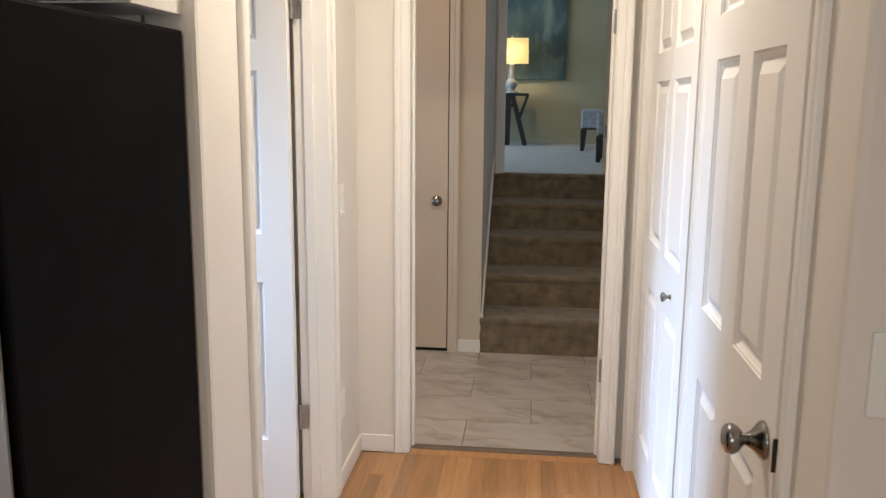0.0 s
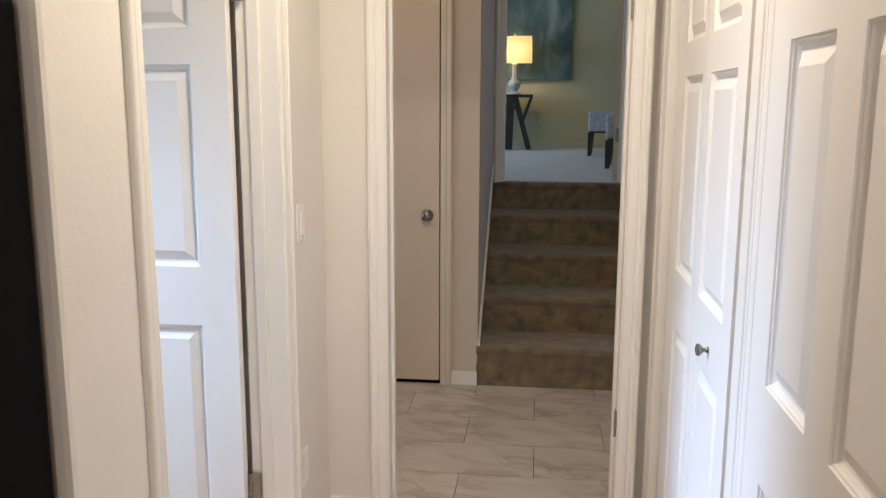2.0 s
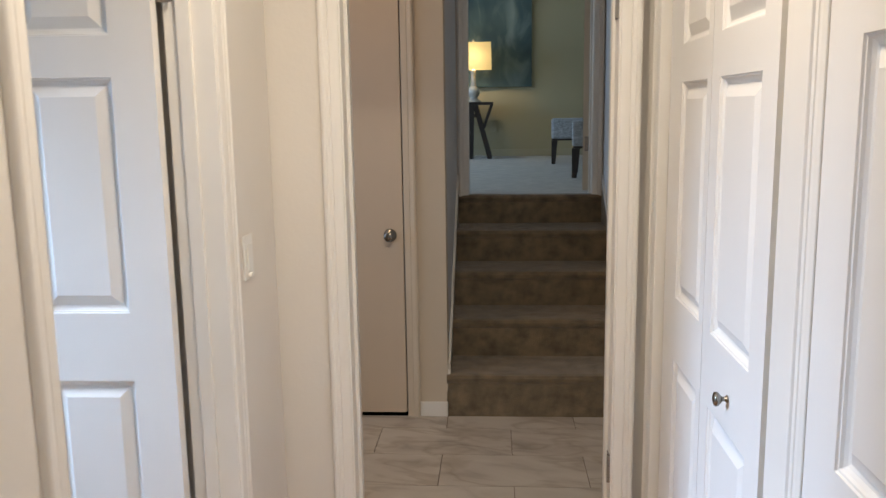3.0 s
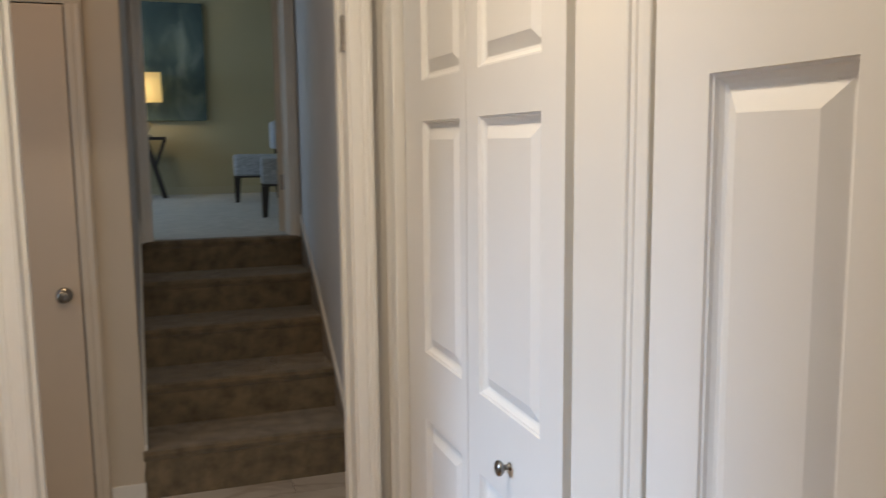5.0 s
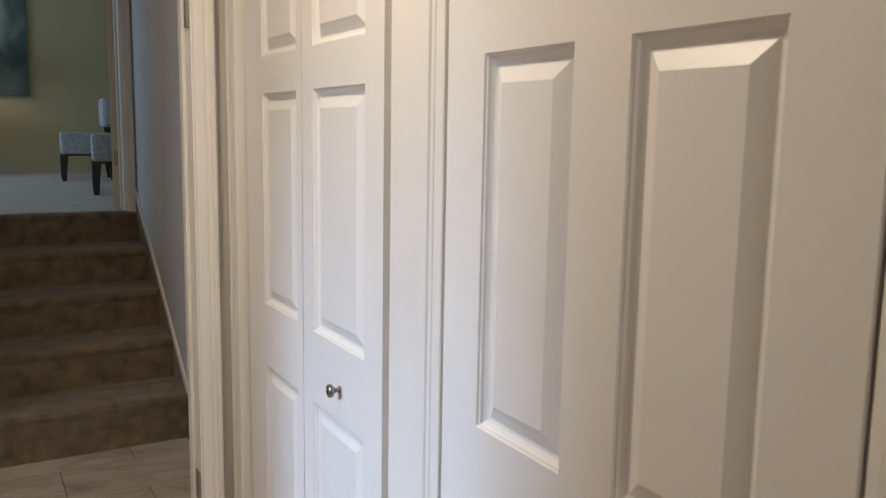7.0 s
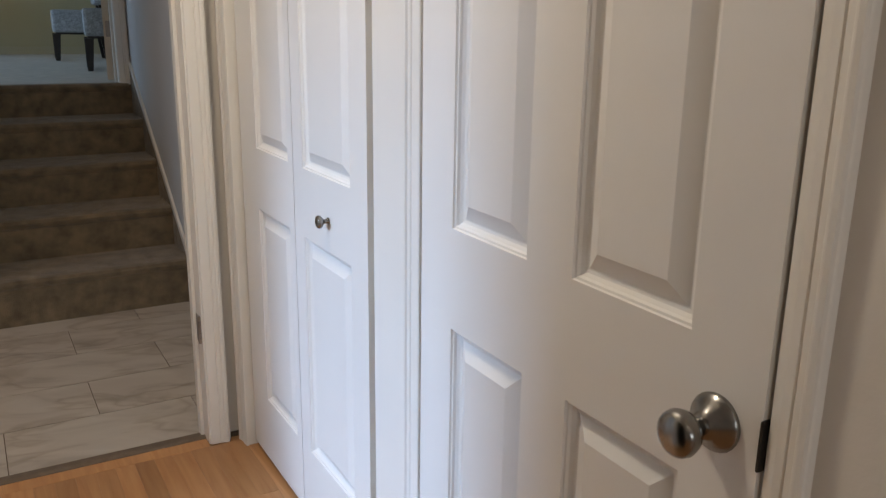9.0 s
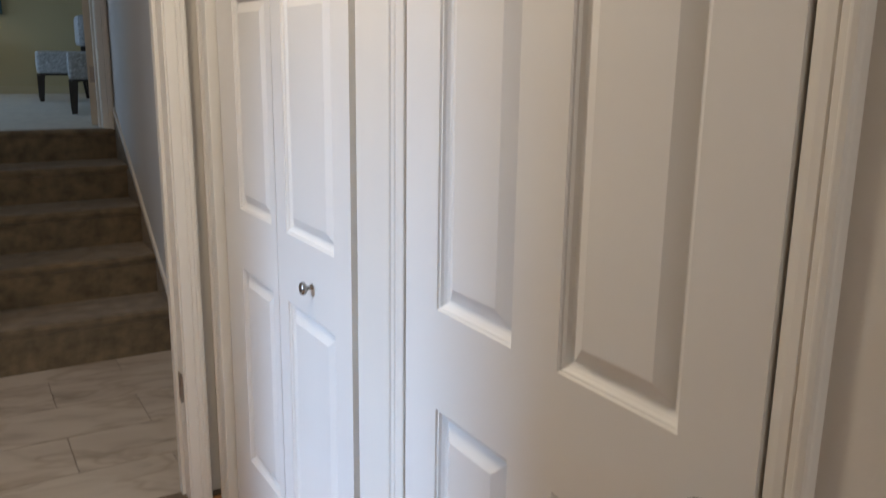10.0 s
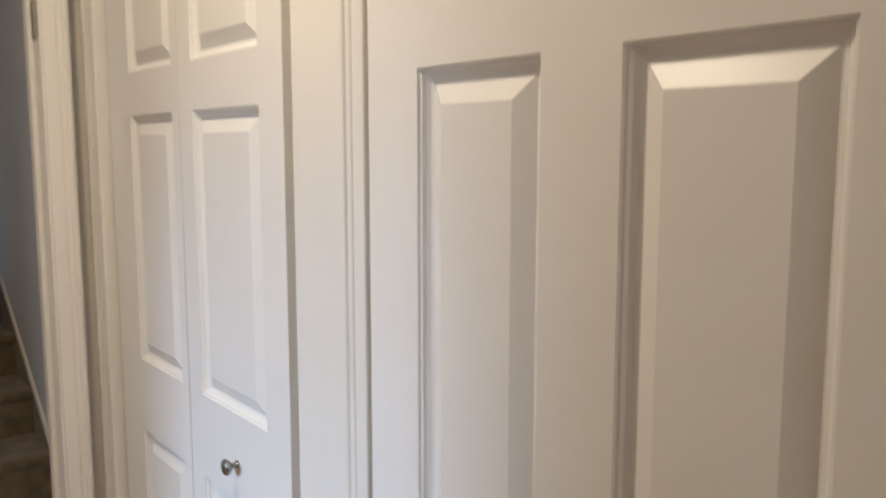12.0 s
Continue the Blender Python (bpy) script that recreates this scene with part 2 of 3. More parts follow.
def add_box(bm, a, b, bevel=0.0):
    vs = [bm.verts.new((x, y, z)) for x in (a[0], b[0]) for y in (a[1], b[1]) for z in (a[2], b[2])]
    fs = [bm.faces.new([vs[i] for i in q]) for q in
          ((0, 1, 3, 2), (4, 6, 7, 5), (0, 4, 5, 1), (2, 3, 7, 6), (0, 2, 6, 4), (1, 5, 7, 3))]
    if bevel:
        es = list({e for f in fs for e in f.edges})
        bmesh.ops.bevel(bm, geom=es, offset=bevel, segments=2, affect='EDGES', profile=0.6)
    return vs


def box_bm(a, b, bevel=0.0):
    bm = bmesh.new()
    add_box(bm, a, b, bevel)
    return bm


def structure(name, boxes, material, label, bevel=0.0):
    bm = bmesh.new()
    for a, b in boxes:
        add_box(bm, a, b, bevel)
    return tagged(mesh_object(name, bm, material), label=label, kind="structure")


def add_prism(bm, pts, origin, u, v, w):
    """Extrudes the outline pts (in u, v) from origin along w."""
    o, u, v, w = Vector(origin), Vector(u), Vector(v), Vector(w)
    lo = [bm.verts.new(o + u * p + v * q) for p, q in pts]
    hi = [bm.verts.new(o + u * p + v * q + w) for p, q in pts]
    n = len(pts)
    for i in range(n):
        bm.faces.new((lo[i], lo[(i + 1) % n], hi[(i + 1) % n], hi[i]))
    bm.faces.new(lo)
    bm.faces.new(hi[::-1])


def lathe(bm, profile, m, steps=28):
    """Turns (radius, height) pairs round the local z axis, placed by m."""
    rings = []
    for r, h in profile:
        if r < 1e-6:
            rings.append([bm.verts.new(m @ Vector((0, 0, h)))])
        else:
            rings.append([bm.verts.new(m @ Vector((r * math.cos(2 * math.pi * i / steps), r * math.sin(2 * math.pi * i / steps), h))) for i in range(steps)])
    for a, b in zip(rings, rings[1:]):
        for i in range(steps):
            j = (i + 1) % steps
            if len(a) == 1 and len(b) > 1:
                bm.faces.new((a[0], b[j], b[i]))
            elif len(b) == 1 and len(a) > 1:
                bm.faces.new((a[i], a[j], b[0]))
            elif len(a) > 1:
                bm.faces.new((a[i], a[j], b[j], b[i]))


def empty(name, x, y, z, **tags):
    o = new(name)
    o.location = (x, y, z)
    bpy.context.view_layer.update()
    return tagged(o, **tags)


# casing outline: across the board from the opening outwards, and its thickness
CASING = [(0, 0), (0, 0.007), (0.002, 0.0088), (0.016, 0.0108), (0.028, 0.0112), (0.0308, 0.0094), (0.0335, 0.0120), (0.0425, 0.0132),
          (0.0455, 0.0165), (0.0490, 0.0170), (0.0560, 0.0158), (0.0590, 0.0130), (0.0600, 0.0100), (0.0600, 0)]


def casing_set(name, opening_a, opening_b, out, face, z0, z1, label, legs="ab", material=None, width=0.06):
    """Trim round an opening. opening_a/b: the two (x, y) edges on the wall face; out: the wall's outward normal (x, y)."""
    a, b, n = Vector((*opening_a, 0)), Vector((*opening_b, 0)), Vector((*out, 0))
    along = (b - a).normalized()
    t = empty(name, *a.xy, z0, label=label, kind="structure")
    outline = [(u * width / 0.06, v) for u, v in CASING]
    for side, o, u in (("a", a, -along), ("b", b, along)):
        if side in legs:
            bm = bmesh.new()
            add_prism(bm, outline, o - Vector((*a.xy, 0)), u, n, (0, 0, z1 - z0))
            part("casing_leg", bm, material or TRIM, t)
    bm = bmesh.new()
    add_prism(bm, outline, -along * width + Vector((0, 0, z1 - z0)), (0, 0, 1), n, along * ((b - a).length + 2 * width))
    part("casing_head", bm, material or TRIM, t)
    return t


# rings of a moulded panel: inset from its edge, and depth below the door's face
RINGS = [(0.0, 0.0), (0.0012, 0.0034), (0.0045, 0.0042), (0.0066, 0.0085), (0.0115, 0.0125), (0.0160, 0.0142), (0.0180, 0.0142), (0.0425, 0.0024), (0.0440, 0.0018)]


def panel_face(bm, w, h, cols, rows, y, sign):
    """One moulded face of a door in the plane y, facing sign*y."""
    xs = sorted({0.0, w, *[c for p in cols for c in p]})
    zs = sorted({0.0, h, *[c for p in rows for c in p]})
    grid = {(i, j): bm.verts.new((x, y, z)) for i, x in enumerate(xs) for j, z in enumerate(zs)}
    for i in range(len(xs) - 1):
        for j in range(len(zs) - 1):
            corner = [grid[i, j], grid[i + 1, j], grid[i + 1, j + 1], grid[i, j + 1]]
            if (xs[i], xs[i + 1]) in cols and (zs[j], zs[j + 1]) in rows:
                prev = corner
                for inset, depth in RINGS[1:]:
                    yy = y - sign * depth
                    ring = [bm.verts.new(p) for p in ((xs[i] + inset, yy, zs[j] + inset), (xs[i + 1] - inset, yy, zs[j] + inset),
                                                      (xs[i + 1] - inset, yy, zs[j + 1] - inset), (xs[i] + inset, yy, zs[j + 1] - inset))]
                    for k in range(4):
                        bm.faces.new((prev[k], prev[(k + 1) % 4], ring[(k + 1) % 4], ring[k]))
                    prev = ring
                bm.faces.new(prev)
            else:
                bm.faces.new(corner)
    return grid, len(xs) - 1, len(zs) - 1


def panel_door_bm(w, h, th, cols, rows):
    """Door slab with its front in y = 0 (facing -y), from x = 0 to w."""
    bm = bmesh.new()
    g1, nx, nz = panel_face(bm, w, h, cols, rows, 0.0, -1)
    g2, _, _ = panel_face(bm, w, h, cols, rows, th, 1)
    for i in range(nx):
        bm.faces.new((g1[i, 0], g1[i + 1, 0], g2[i + 1, 0], g2[i, 0]))
        bm.faces.new((g1[i, nz], g2[i, nz], g2[i + 1, nz], g1[i + 1, nz]))
    for j in range(nz):
        bm.faces.new((g1[0, j], g2[0, j], g2[0, j + 1], g1[0, j + 1]))
        bm.faces.new((g1[nx, j], g1[nx, j + 1], g2[nx, j + 1], g2[nx, j]))
    return bm


def knob_parts(parent, at, out, size=1.0):
    """Round passage knob on a flared rose; at: centre of the rose on the door in the parent's space; out: its axis."""
    m = Matrix.Translation(at) @ Vector(out).to_track_quat('Z', 'Y').to_matrix().to_4x4() @ Matrix.Scale(size, 4)
    bm = bmesh.new()
    lathe(bm, [(0.0, 0), (0.033, 0), (0.0335, 0.003), (0.032, 0.006), (0.026, 0.011), (0.017, 0.019), (0.0125, 0.026), (0.0, 0.026)], m)
    rose = part("rose", bm, NICKEL, parent, "brushed nickel flared rose", True)
    bm = bmesh.new()
    lathe(bm, [(0.0, 0.024), (0.0105, 0.024), (0.0105, 0.034), (0.016, 0.038), (0.0235, 0.045), (0.0265, 0.053), (0.0255, 0.060),
               (0.0235, 0.0635), (0.019, 0.0665), (0.012, 0.0688), (0.005, 0.0697), (0.0, 0.0698)], m)
    part("door_knob", bm, NICKEL, parent, "round brushed nickel knob", True)
    return rose


def hinge_bm(at, leaf_dir, up=0.09, leaf=0.030, normal=(0, 0, 0), out=(0, 0)):
    """Butt hinge: knuckle barrel with a leaf along leaf_dir, as one mesh; at: knuckle's foot."""
    bm = bmesh.new()
    for k in range(5):
        lathe(bm, [(0.0, 0.001 + k * up / 5), (0.0062, 0.001 + k * up / 5), (0.0062, (k + 1) * up / 5 - 0.0008), (0.0, (k + 1) * up / 5 - 0.0008)], Matrix.Translation(at), 14)
    d, n = Vector((*leaf_dir, 0)).normalized(), Vector((-leaf_dir[1], leaf_dir[0], 0)).normalized()
    a = Vector(at)
    pts = [a + n * s * 0.0013 + d * r for s, r in ((-1, 0.0), (1, 0.0), (1, leaf), (-1, leaf))]
    lo = [bm.verts.new(p) for p in pts]
    hi = [bm.verts.new(p + Vector((0, 0, up))) for p in pts]
    for i in range(4):
        bm.faces.new((lo[i], lo[(i + 1) % 4], hi[(i + 1) % 4], hi[i]))
    bm.faces.new(lo[::-1])
    bm.faces.new(hi)
    return bm


# ---- large structure ----
H1, H2, UP = 2.44, 3.41, 0.97
structure("floor", [((-3.0, -2.6, -0.12), (3.0, 3.93, -0.012))], OAK, "honey oak strip floor under the hall")
structure("entry_floor", [((-1.5, 3.93, -0.12), (1.06, 5.36, -0.0035))], GROUT, "grey brown grout bed of the entry tiles")
structure("upper_floor", [((-2.5, 6.56, UP - 0.12), (3.0, 10.95, UP))], UPCARPET, "pale cream wall-to-wall carpet of the upper room")
structure("ceiling", [((-3.0, -2.6, H1), (3.0, 4.015, H1 + 0.1))], CEIL, "white ceiling of hall and kitchen")
structure("upper_ceiling", [((-2.5, 4.015, H2), (3.0, 11.07, H2 + 0.1))], CEIL, "white ceiling of entry and upper room")
# hall
DL0, DL1 = 2.63, 3.432          # side door opening
structure("wall_hall_left", [((-0.350, 2.32, 0), (-0.235, DL0 - 0.02, H1)), ((-0.350, DL1 + 0.02, 0), (-0.235, 3.895, H1)),
                             ((-0.350, DL0 - 0.02, 2.07), (-0.235, DL1 + 0.02, H1))], WALL, "warm greige painted hall wall", 0.012)
OX0, OX1 = -0.018, 0.772       # doorway to the entry
structure("wall_partition", [((-2.4, 3.895, 0), (OX0 - 0.018, 4.015, H2)), ((OX1 + 0.018, 3.895, 0), (0.842, 3.945, H2)), ((OX1 + 0.018, 3.945, 0), (1.18, 4.015, H2)),
                             ((OX0 - 0.018, 3.895, 2.06), (OX1 + 0.018, 4.015, H2))], WALL, "warm greige painted wall with the entry doorway")
RW = 0.883
structure("wall_hall_right", [((RW, 1.716, 0), (1.0, 1.899, H1)), ((RW, 2.667, 0), (1.0, 2.712, H1)), ((RW, 3.842, 0), (1.0, 3.944, H1)),
                              ((RW, 1.899, 2.06), (1.0, 2.667, H1)), ((RW, 2.712, 2.06), (1.0, 3.842, H1))], WALL, "warm greige painted wall round the closet doors", 0.012)
structure("wall_closet", [((1.5, 1.82, 0), (1.6, 3.895, H1))], DARK, "closet back wall, near-black in place of shade")
structure("closet_filler", [((0.9035, 2.7125, 0), (0.935, 2.908, 2.045)), ((0.930, 2.907, 0), (0.945, 2.945, 2.045))], TRIM, "flat white filler board beside the folding closet door")
# kitchen
structure("wall_kitchen_back", [((-3.0, 2.32, 0), (-0.355, 2.44, H1))], WALL, "greige kitchen wall behind the refrigerator")
structure("wall_kitchen_right", [((0.99, 1.7165, 0), (3.0, 1.82, H1))], KITCHEN, "pale kitchen wall beside the hall")
structure("wall_kitchen_sides", [((-3.1, -2.6, 0), (-3.0, 2.44, H1)), ((3.0, -2.6, 0), (3.1, 1.82, H1)),
                                 ((-3.1, -2.7, 0), (-0.9, -2.6, H1)), ((1.1, -2.7, 0), (3.1, -2.6, H1)),
                                 ((-0.9, -2.7, 0), (1.1, -2.6, 1.1)), ((-0.9, -2.7, 2.1), (1.1, -2.6, H1))], KITCHEN, "pale kitchen walls with a window opening")
# side room
structure("wall_side_room", [((-2.5, 2.44, 0), (-2.4, 2.62, H1)), ((-2.5, 3.38, 0), (-2.4, 3.60, H1)), ((-2.4, 3.475, 0), (-0.350, 3.60, H1)),
                             ((-2.5, 2.62, 0), (-2.4, 3.38, 1.15)), ((-2.5, 2.62, 2.05), (-2.4, 3.38, H1))], KITCHEN, "pale side room wall with a window opening")
# entry and stairwell
SX0, SX1 = 0.188, 1.076
structure("wall_entry_left", [((-1.6, 4.015, 0), (-1.5, 4.38, H2)), ((-1.6, 5.12, 0), (-1.5, 5.48, H2)),
                              ((-1.6, 4.38, 0), (-1.5, 5.12, 0.5)), ((-1.6, 4.38, 2.2), (-1.5, 5.12, H2))], WALL, "greige entry wall with a glazed opening")
CD0, CD1 = -0.725, -0.012
structure("wall_entry_closet", [((-1.5, 5.36, 0), (CD0 - 0.01, 5.48, H2)), ((CD1 + 0.01, 5.36, 0), (SX0, 5.48, H2)),
                                ((CD0 - 0.01, 5.36, 2.05), (CD1 + 0.01, 5.48, H2))], ENTRYWALL, "wall round the entry closet, lamp warmth in its tan colour", 0.003)
structure("wall_closet_inside", [((-1.5, 5.75, 0), (0.066, 5.8, 2.3))], DARK, "entry closet back, near-black in place of shade")
structure("wall_stair_left", [((0.068, 5.48, 0), (SX0, 6.56, H2))], COOLWALL, "cool grey stairwell wall")
structure("wall_stair_right", [((SX1, 4.015, 0), (SX1 + 0.12, 6.56, H2))], COOLWALL, "cool grey stairwell wall lit by daylight")
UX0, UX1 = 0.262, 1.008
structure("wall_upper", [((-2.5, 6.56, UP), (UX0 - 0.015, 6.68, H2)), ((UX1 + 0.015, 6.56, UP), (3.0, 6.68, H2)),
                         ((UX0 - 0.015, 6.56, UP + 2.06), (UX1 + 0.015, 6.68, H2))], WALL, "greige wall round the upper doorway")
structure("wall_upper_far", [((-2.5, 10.95, UP - 0.1), (3.0, 11.07, H2))], UPWALL, "khaki beige painted far wall of the upper room")
structure("wall_upper_sides", [((-2.6, 6.56, UP - 0.1), (-2.5, 7.6, H2)), ((-2.6, 10.4, UP - 0.1), (-2.5, 11.07, H2)),
                               ((-2.6, 7.6, UP - 0.1), (-2.5, 10.4, 1.5)), ((-2.6, 7.6, 2.88), (-2.5, 10.4, H2)),
                               ((3.0, 6.56, UP - 0.1), (3.1, 11.07, H2))], UPWALL, "khaki beige side walls of the upper room")

# trim round the openings
def jamb(name, boxes, label):
    return structure(name, boxes, TRIM, label, 0.0015)


jamb("side_door_jamb", [((-0.352, DL0 - 0.018, 0), (-0.233, DL0, 2.05)), ((-0.352, DL1, 0), (-0.233, DL1 + 0.018, 2.05)),
                        ((-0.352, DL0, 2.05), (-0.233, DL1, 2.068)), ((-0.318, DL0, 0), (-0.285, DL0 + 0.011, 2.05)), ((-0.318, DL1 - 0.011, 0), (-0.285, DL1, 2.05))], "white painted side door jamb with stop")
jamb("entry_door_jamb", [((OX0 - 0.016, 3.893, 0), (OX0, 4.017, 2.04)), ((OX1, 3.893, 0), (OX1 + 0.016, 4.017, 2.04)),
                         ((OX0 - 0.016, 3.893, 2.04), (OX1 + 0.016, 4.017, 2.058)), ((OX0, 3.955, 0), (OX0 + 0.011, 3.99, 2.04)), ((OX1 - 0.011, 3.955, 0), (OX1, 3.99, 2.04))], "white painted entry doorway jamb with stop")
jamb("closet_door_jamb", [((0.8845, 1.901, 0), (1.0, 1.9150, 2.045)), ((0.8845, 2.6505, 0), (1.0, 2.665, 2.045)), ((0.881, 1.901, 2.045), (1.0, 2.665, 2.058)),
                          ((0.910, 1.916, 0), (0.925, 1.928, 2.045)), ((0.910, 2.636, 0), (0.925, 2.6495, 2.045))], "white painted closet door jamb")
jamb("folding_door_jamb", [((0.881, 3.826, 0), (1.0, 3.840, 2.045)), ((0.881, 2.714, 2.045), (1.0, 3.840, 2.058))], "white painted jamb of the folding door")
jamb("upper_door_jamb", [((UX0 - 0.014, 6.558, UP), (UX0, 6.682, UP + 2.04)), ((UX1, 6.558, UP), (UX1 + 0.014, 6.682, UP + 2.04)),
                         ((UX0 - 0.014, 6.558, UP + 2.04), (UX1 + 0.014, 6.682, UP + 2.056)), ((UX1 - 0.011, 6.62, UP), (UX1, 6.65, UP + 2.04))], "white painted upper doorway jamb")
casing_set("side_door_casing", (-0.235, DL0 - 0.004), (-0.235, DL1 + 0.004), (1, 0), -0.235, 0, 2.055, "white colonial casing round the side door")
casing_set("entry_door_casing", (OX0 - 0.005, 3.895), (OX1 + 0.005, 3.895), (0, -1), 0, 0, 2.045, "white colonial casing round the entry doorway")
casing_set("closet_door_casing", (RW, 1.9150), (RW, 2.661), (-1, 0), 0, 0, 2.048, "white colonial casing round the closet door", width=0.050)
casing_set("folding_door_casing", (RW, 2.735), (RW, 3.824), (-1, 0), 0, 0, 2.048, "white colonial casing beside the folding door", legs="b", width=0.068)
casing_set("upper_door_casing", (UX0 - 0.004, 6.56), (UX1 + 0.004, 6.56), (0, -1), 0, UP - 0.015, UP + 2.045, "white casing round the upper doorway")
casing_set("entry_closet_casing", (CD0 - 0.002, 5.36), (CD1 + 0.002, 5.36), (0, -1), 0, 0, 2.045, "beige painted casing round the entry closet door", material=BEIGETRIM)


def baseboard(boxes, label="white painted baseboard", material=None):
    bm = bmesh.new()
    for a, b in boxes:
        add_box(bm, a, b, 0.003)
    return tagged(mesh_object("baseboard", bm, material or TRIM), label=label, kind="structure")


BH = 0.075
baseboard([((-0.235, DL1 + 0.066, 0), (-0.223, 3.883, BH))], "white baseboard along the hall wall")
baseboard([((-0.235, 3.883, 0), (OX0 - 0.066, 3.895, BH))], "white baseboard beside the entry doorway")
baseboard([((CD1 + 0.063, 5.348, 0), (SX0 - 0.002, 5.36, BH))], "white baseboard beside the entry closet")
baseboard([((-2.5, 10.938, UP), (3.0, 10.95, UP + 0.075))], "khaki beige baseboard of the upper room", KHAKI)
baseboard([((-0.235, 2.33, 0), (-0.223, DL0 - 0.066, BH))], "white baseboard along the hall wall")

# ---- stairs ----
NOSE = [5.357, 5.66, 5.96, 6.26, 6.56]
RISE = [0.0, 0.215, 0.415, 0.61, 0.795, UP]
stairs = empty("staircase", 0.62, 5.36, 0, label="straight flight of five steps in brown beige carpet", category="stairs")
for i in range(4):
    x0 = SX0 + 0.002 if i else SX0 - 0.006
    y0, y1, z1 = NOSE[i], NOSE[i + 1], RISE[i + 1]
    pts = [(y1 + 0.02, 0), (y0, 0), (y0 + 0.004, z1 - 0.05), (y0 - 0.006, z1 - 0.036), (y0 - 0.010, z1 - 0.020), (y0 - 0.004, z1 - 0.005), (y0 + 0.012, z1), (y1 + 0.02, z1 + 0.002)]
    bm = bmesh.new()
    add_prism(bm, [(p - 5.36, q) for p, q in pts], (x0 - 0.62, 0, 0), (0, 1, 0), (0, 0, 1), (SX1 - 0.002 - x0, 0, 0))
    part("step", bm, STAIRCARPET, stairs)
y0, z1 = NOSE[4], UP
bm = bmesh.new()
add_prism(bm, [(p - 5.36, q) for p, q in [(y0 + 0.0, 0.5), (y0 - 0.006, z1 - 0.045), (y0 - 0.018, z1 - 0.03), (y0 - 0.021, z1 - 0.014), (y0 - 0.012, z1), (y0 + 0.02, z1 + 0.004), (y0 + 0.06, z1 + 0.001), (y0 + 0.06, 0.5)]],
          (SX0 + 0.002 - 0.62, 0, 0), (0, 1, 0), (0, 0, 1), (SX1 - SX0 - 0.004, 0, 0))
part("landing_nosing", bm, STAIRCARPET, stairs)


def stringer(x, sign):
    bm = bmesh.new()
    add_prism(bm, [(5.362, 0.238), (5.362, 0.200), (6.541, 1.065), (6.541, 1.095)], (x, 0, 0), (0, 1, 0), (0, 0, 1), (sign * 0.012, 0, 0))
    tagged(mesh_object("stair_skirt", bm, TRIM), label="white trim strip sloping along the stair wall", kind="structure")
    # darker band below the strip, in the colour of the steps
    bm = bmesh.new()
    add_prism(bm, [(5.362, 0.198), (5.362, 0.02), (6.541, 0.75), (6.541, 1.063)], (x, 0, 0), (0, 1, 0), (0, 0, 1), (sign * 0.009, 0, 0))
    tagged(mesh_object("stair_skirt_lower", bm, STAIRCARPET), label="dark carpet-coloured band beside the steps", kind="structure")


stringer(SX0, 1)
stringer(SX1, -1)

# transition strip at the doorway
bm = bmesh.new()
add_prism(bm, [(3.935, -0.012), (3.935, 0.002), (3.945, 0.006), (3.975, 0.006), (3.984, 0.001), (3.984, -0.012)], (OX0, 0, 0), (0, 1, 0), (0, 0, 1), (OX1 - OX0, 0, 0))
tagged(mesh_object("threshold_strip", bm, METALSTRIP), label="taupe transition strip between oak and tile", kind="structure")

# ---- doors ----
TALL, LOW, SMALL = (1.008, 1.572), (0.245, 0.836), (1.667, 1.925)


def rows_for(foot, shift=0.0):
    return [(a + shift - foot, b + shift - foot) for a, b in (LOW, TALL, SMALL)]


# hinged closet door: the door's x runs towards -y of the place
closet_door = empty("door_closet", 0.871, 2.644, 0.012, label="white six-panel closet door with a nickel knob, closed", category="door", kind="structure")
closet_door.rotation_euler = (0, 0, radians(-90))
CW = 2.644 - 1.920
closet_leaf = part("door_leaf", panel_door_bm(CW, 2.025, 0.035, [(0.104, 0.309), (0.411, 0.620)], rows_for(0.012)), DOOR, closet_door)
knob_parts(closet_leaf, Vector((2.644 - 1.978, 0, 0.918 - 0.012)), (0, -1, 0))
part("latch_plate", box_bm((CW - 0.0005, -0.003, 0.876), (CW + 0.0032, 0.012, 0.933), 0.0012), DARKMETAL, closet_leaf, "dark steel latch plate")
for z in (0.22, 1.715):
    part("hinge", hinge_bm((-0.004, -0.004, z), (1, 0.0)), HINGE, closet_door, "dull steel butt hinge")

# folding closet door: two hinged leaves
folding = empty("door_folding", 0.903, 3.815, 0.02, label="white folding closet door with moulded panels, closed", category="door", kind="structure")
folding.rotation_euler = (0, 0, radians(-90))
LW = (3.815 - 2.938) / 2
far_leaf = part("leaf", panel_door_bm(LW - 0.0015, 2.01, 0.030, [(3.815 - 3.671, 3.815 - 3.414)], rows_for(0.02, -0.022)), DOOR, folding)
near_leaf = part("leaf", panel_door_bm(LW - 0.0015, 2.01, 0.030, [(3.375 - 3.310, 3.375 - 3.025)], rows_for(0.02, -0.022)), DOOR, folding)
near_leaf.location = (LW + 0.0025, 0, 0)
bm = bmesh.new()
m = Matrix.Translation((3.815 - 3.15 - LW - 0.0025, 0, 0.888 - 0.02)) @ Vector((0, -1, 0)).to_track_quat('Z', 'Y').to_matrix().to_4x4()
lathe(bm, [(0, 0), (0.008, 0), (0.0085, 0.002), (0.0055, 0.005), (0.005, 0.011), (0.009, 0.015), (0.0145, 0.020), (0.0155, 0.024), (0.0135, 0.028), (0.006, 0.0305), (0, 0.031)], m)
part("knob", bm, NICKEL, near_leaf, "small nickel cabinet knob", True)

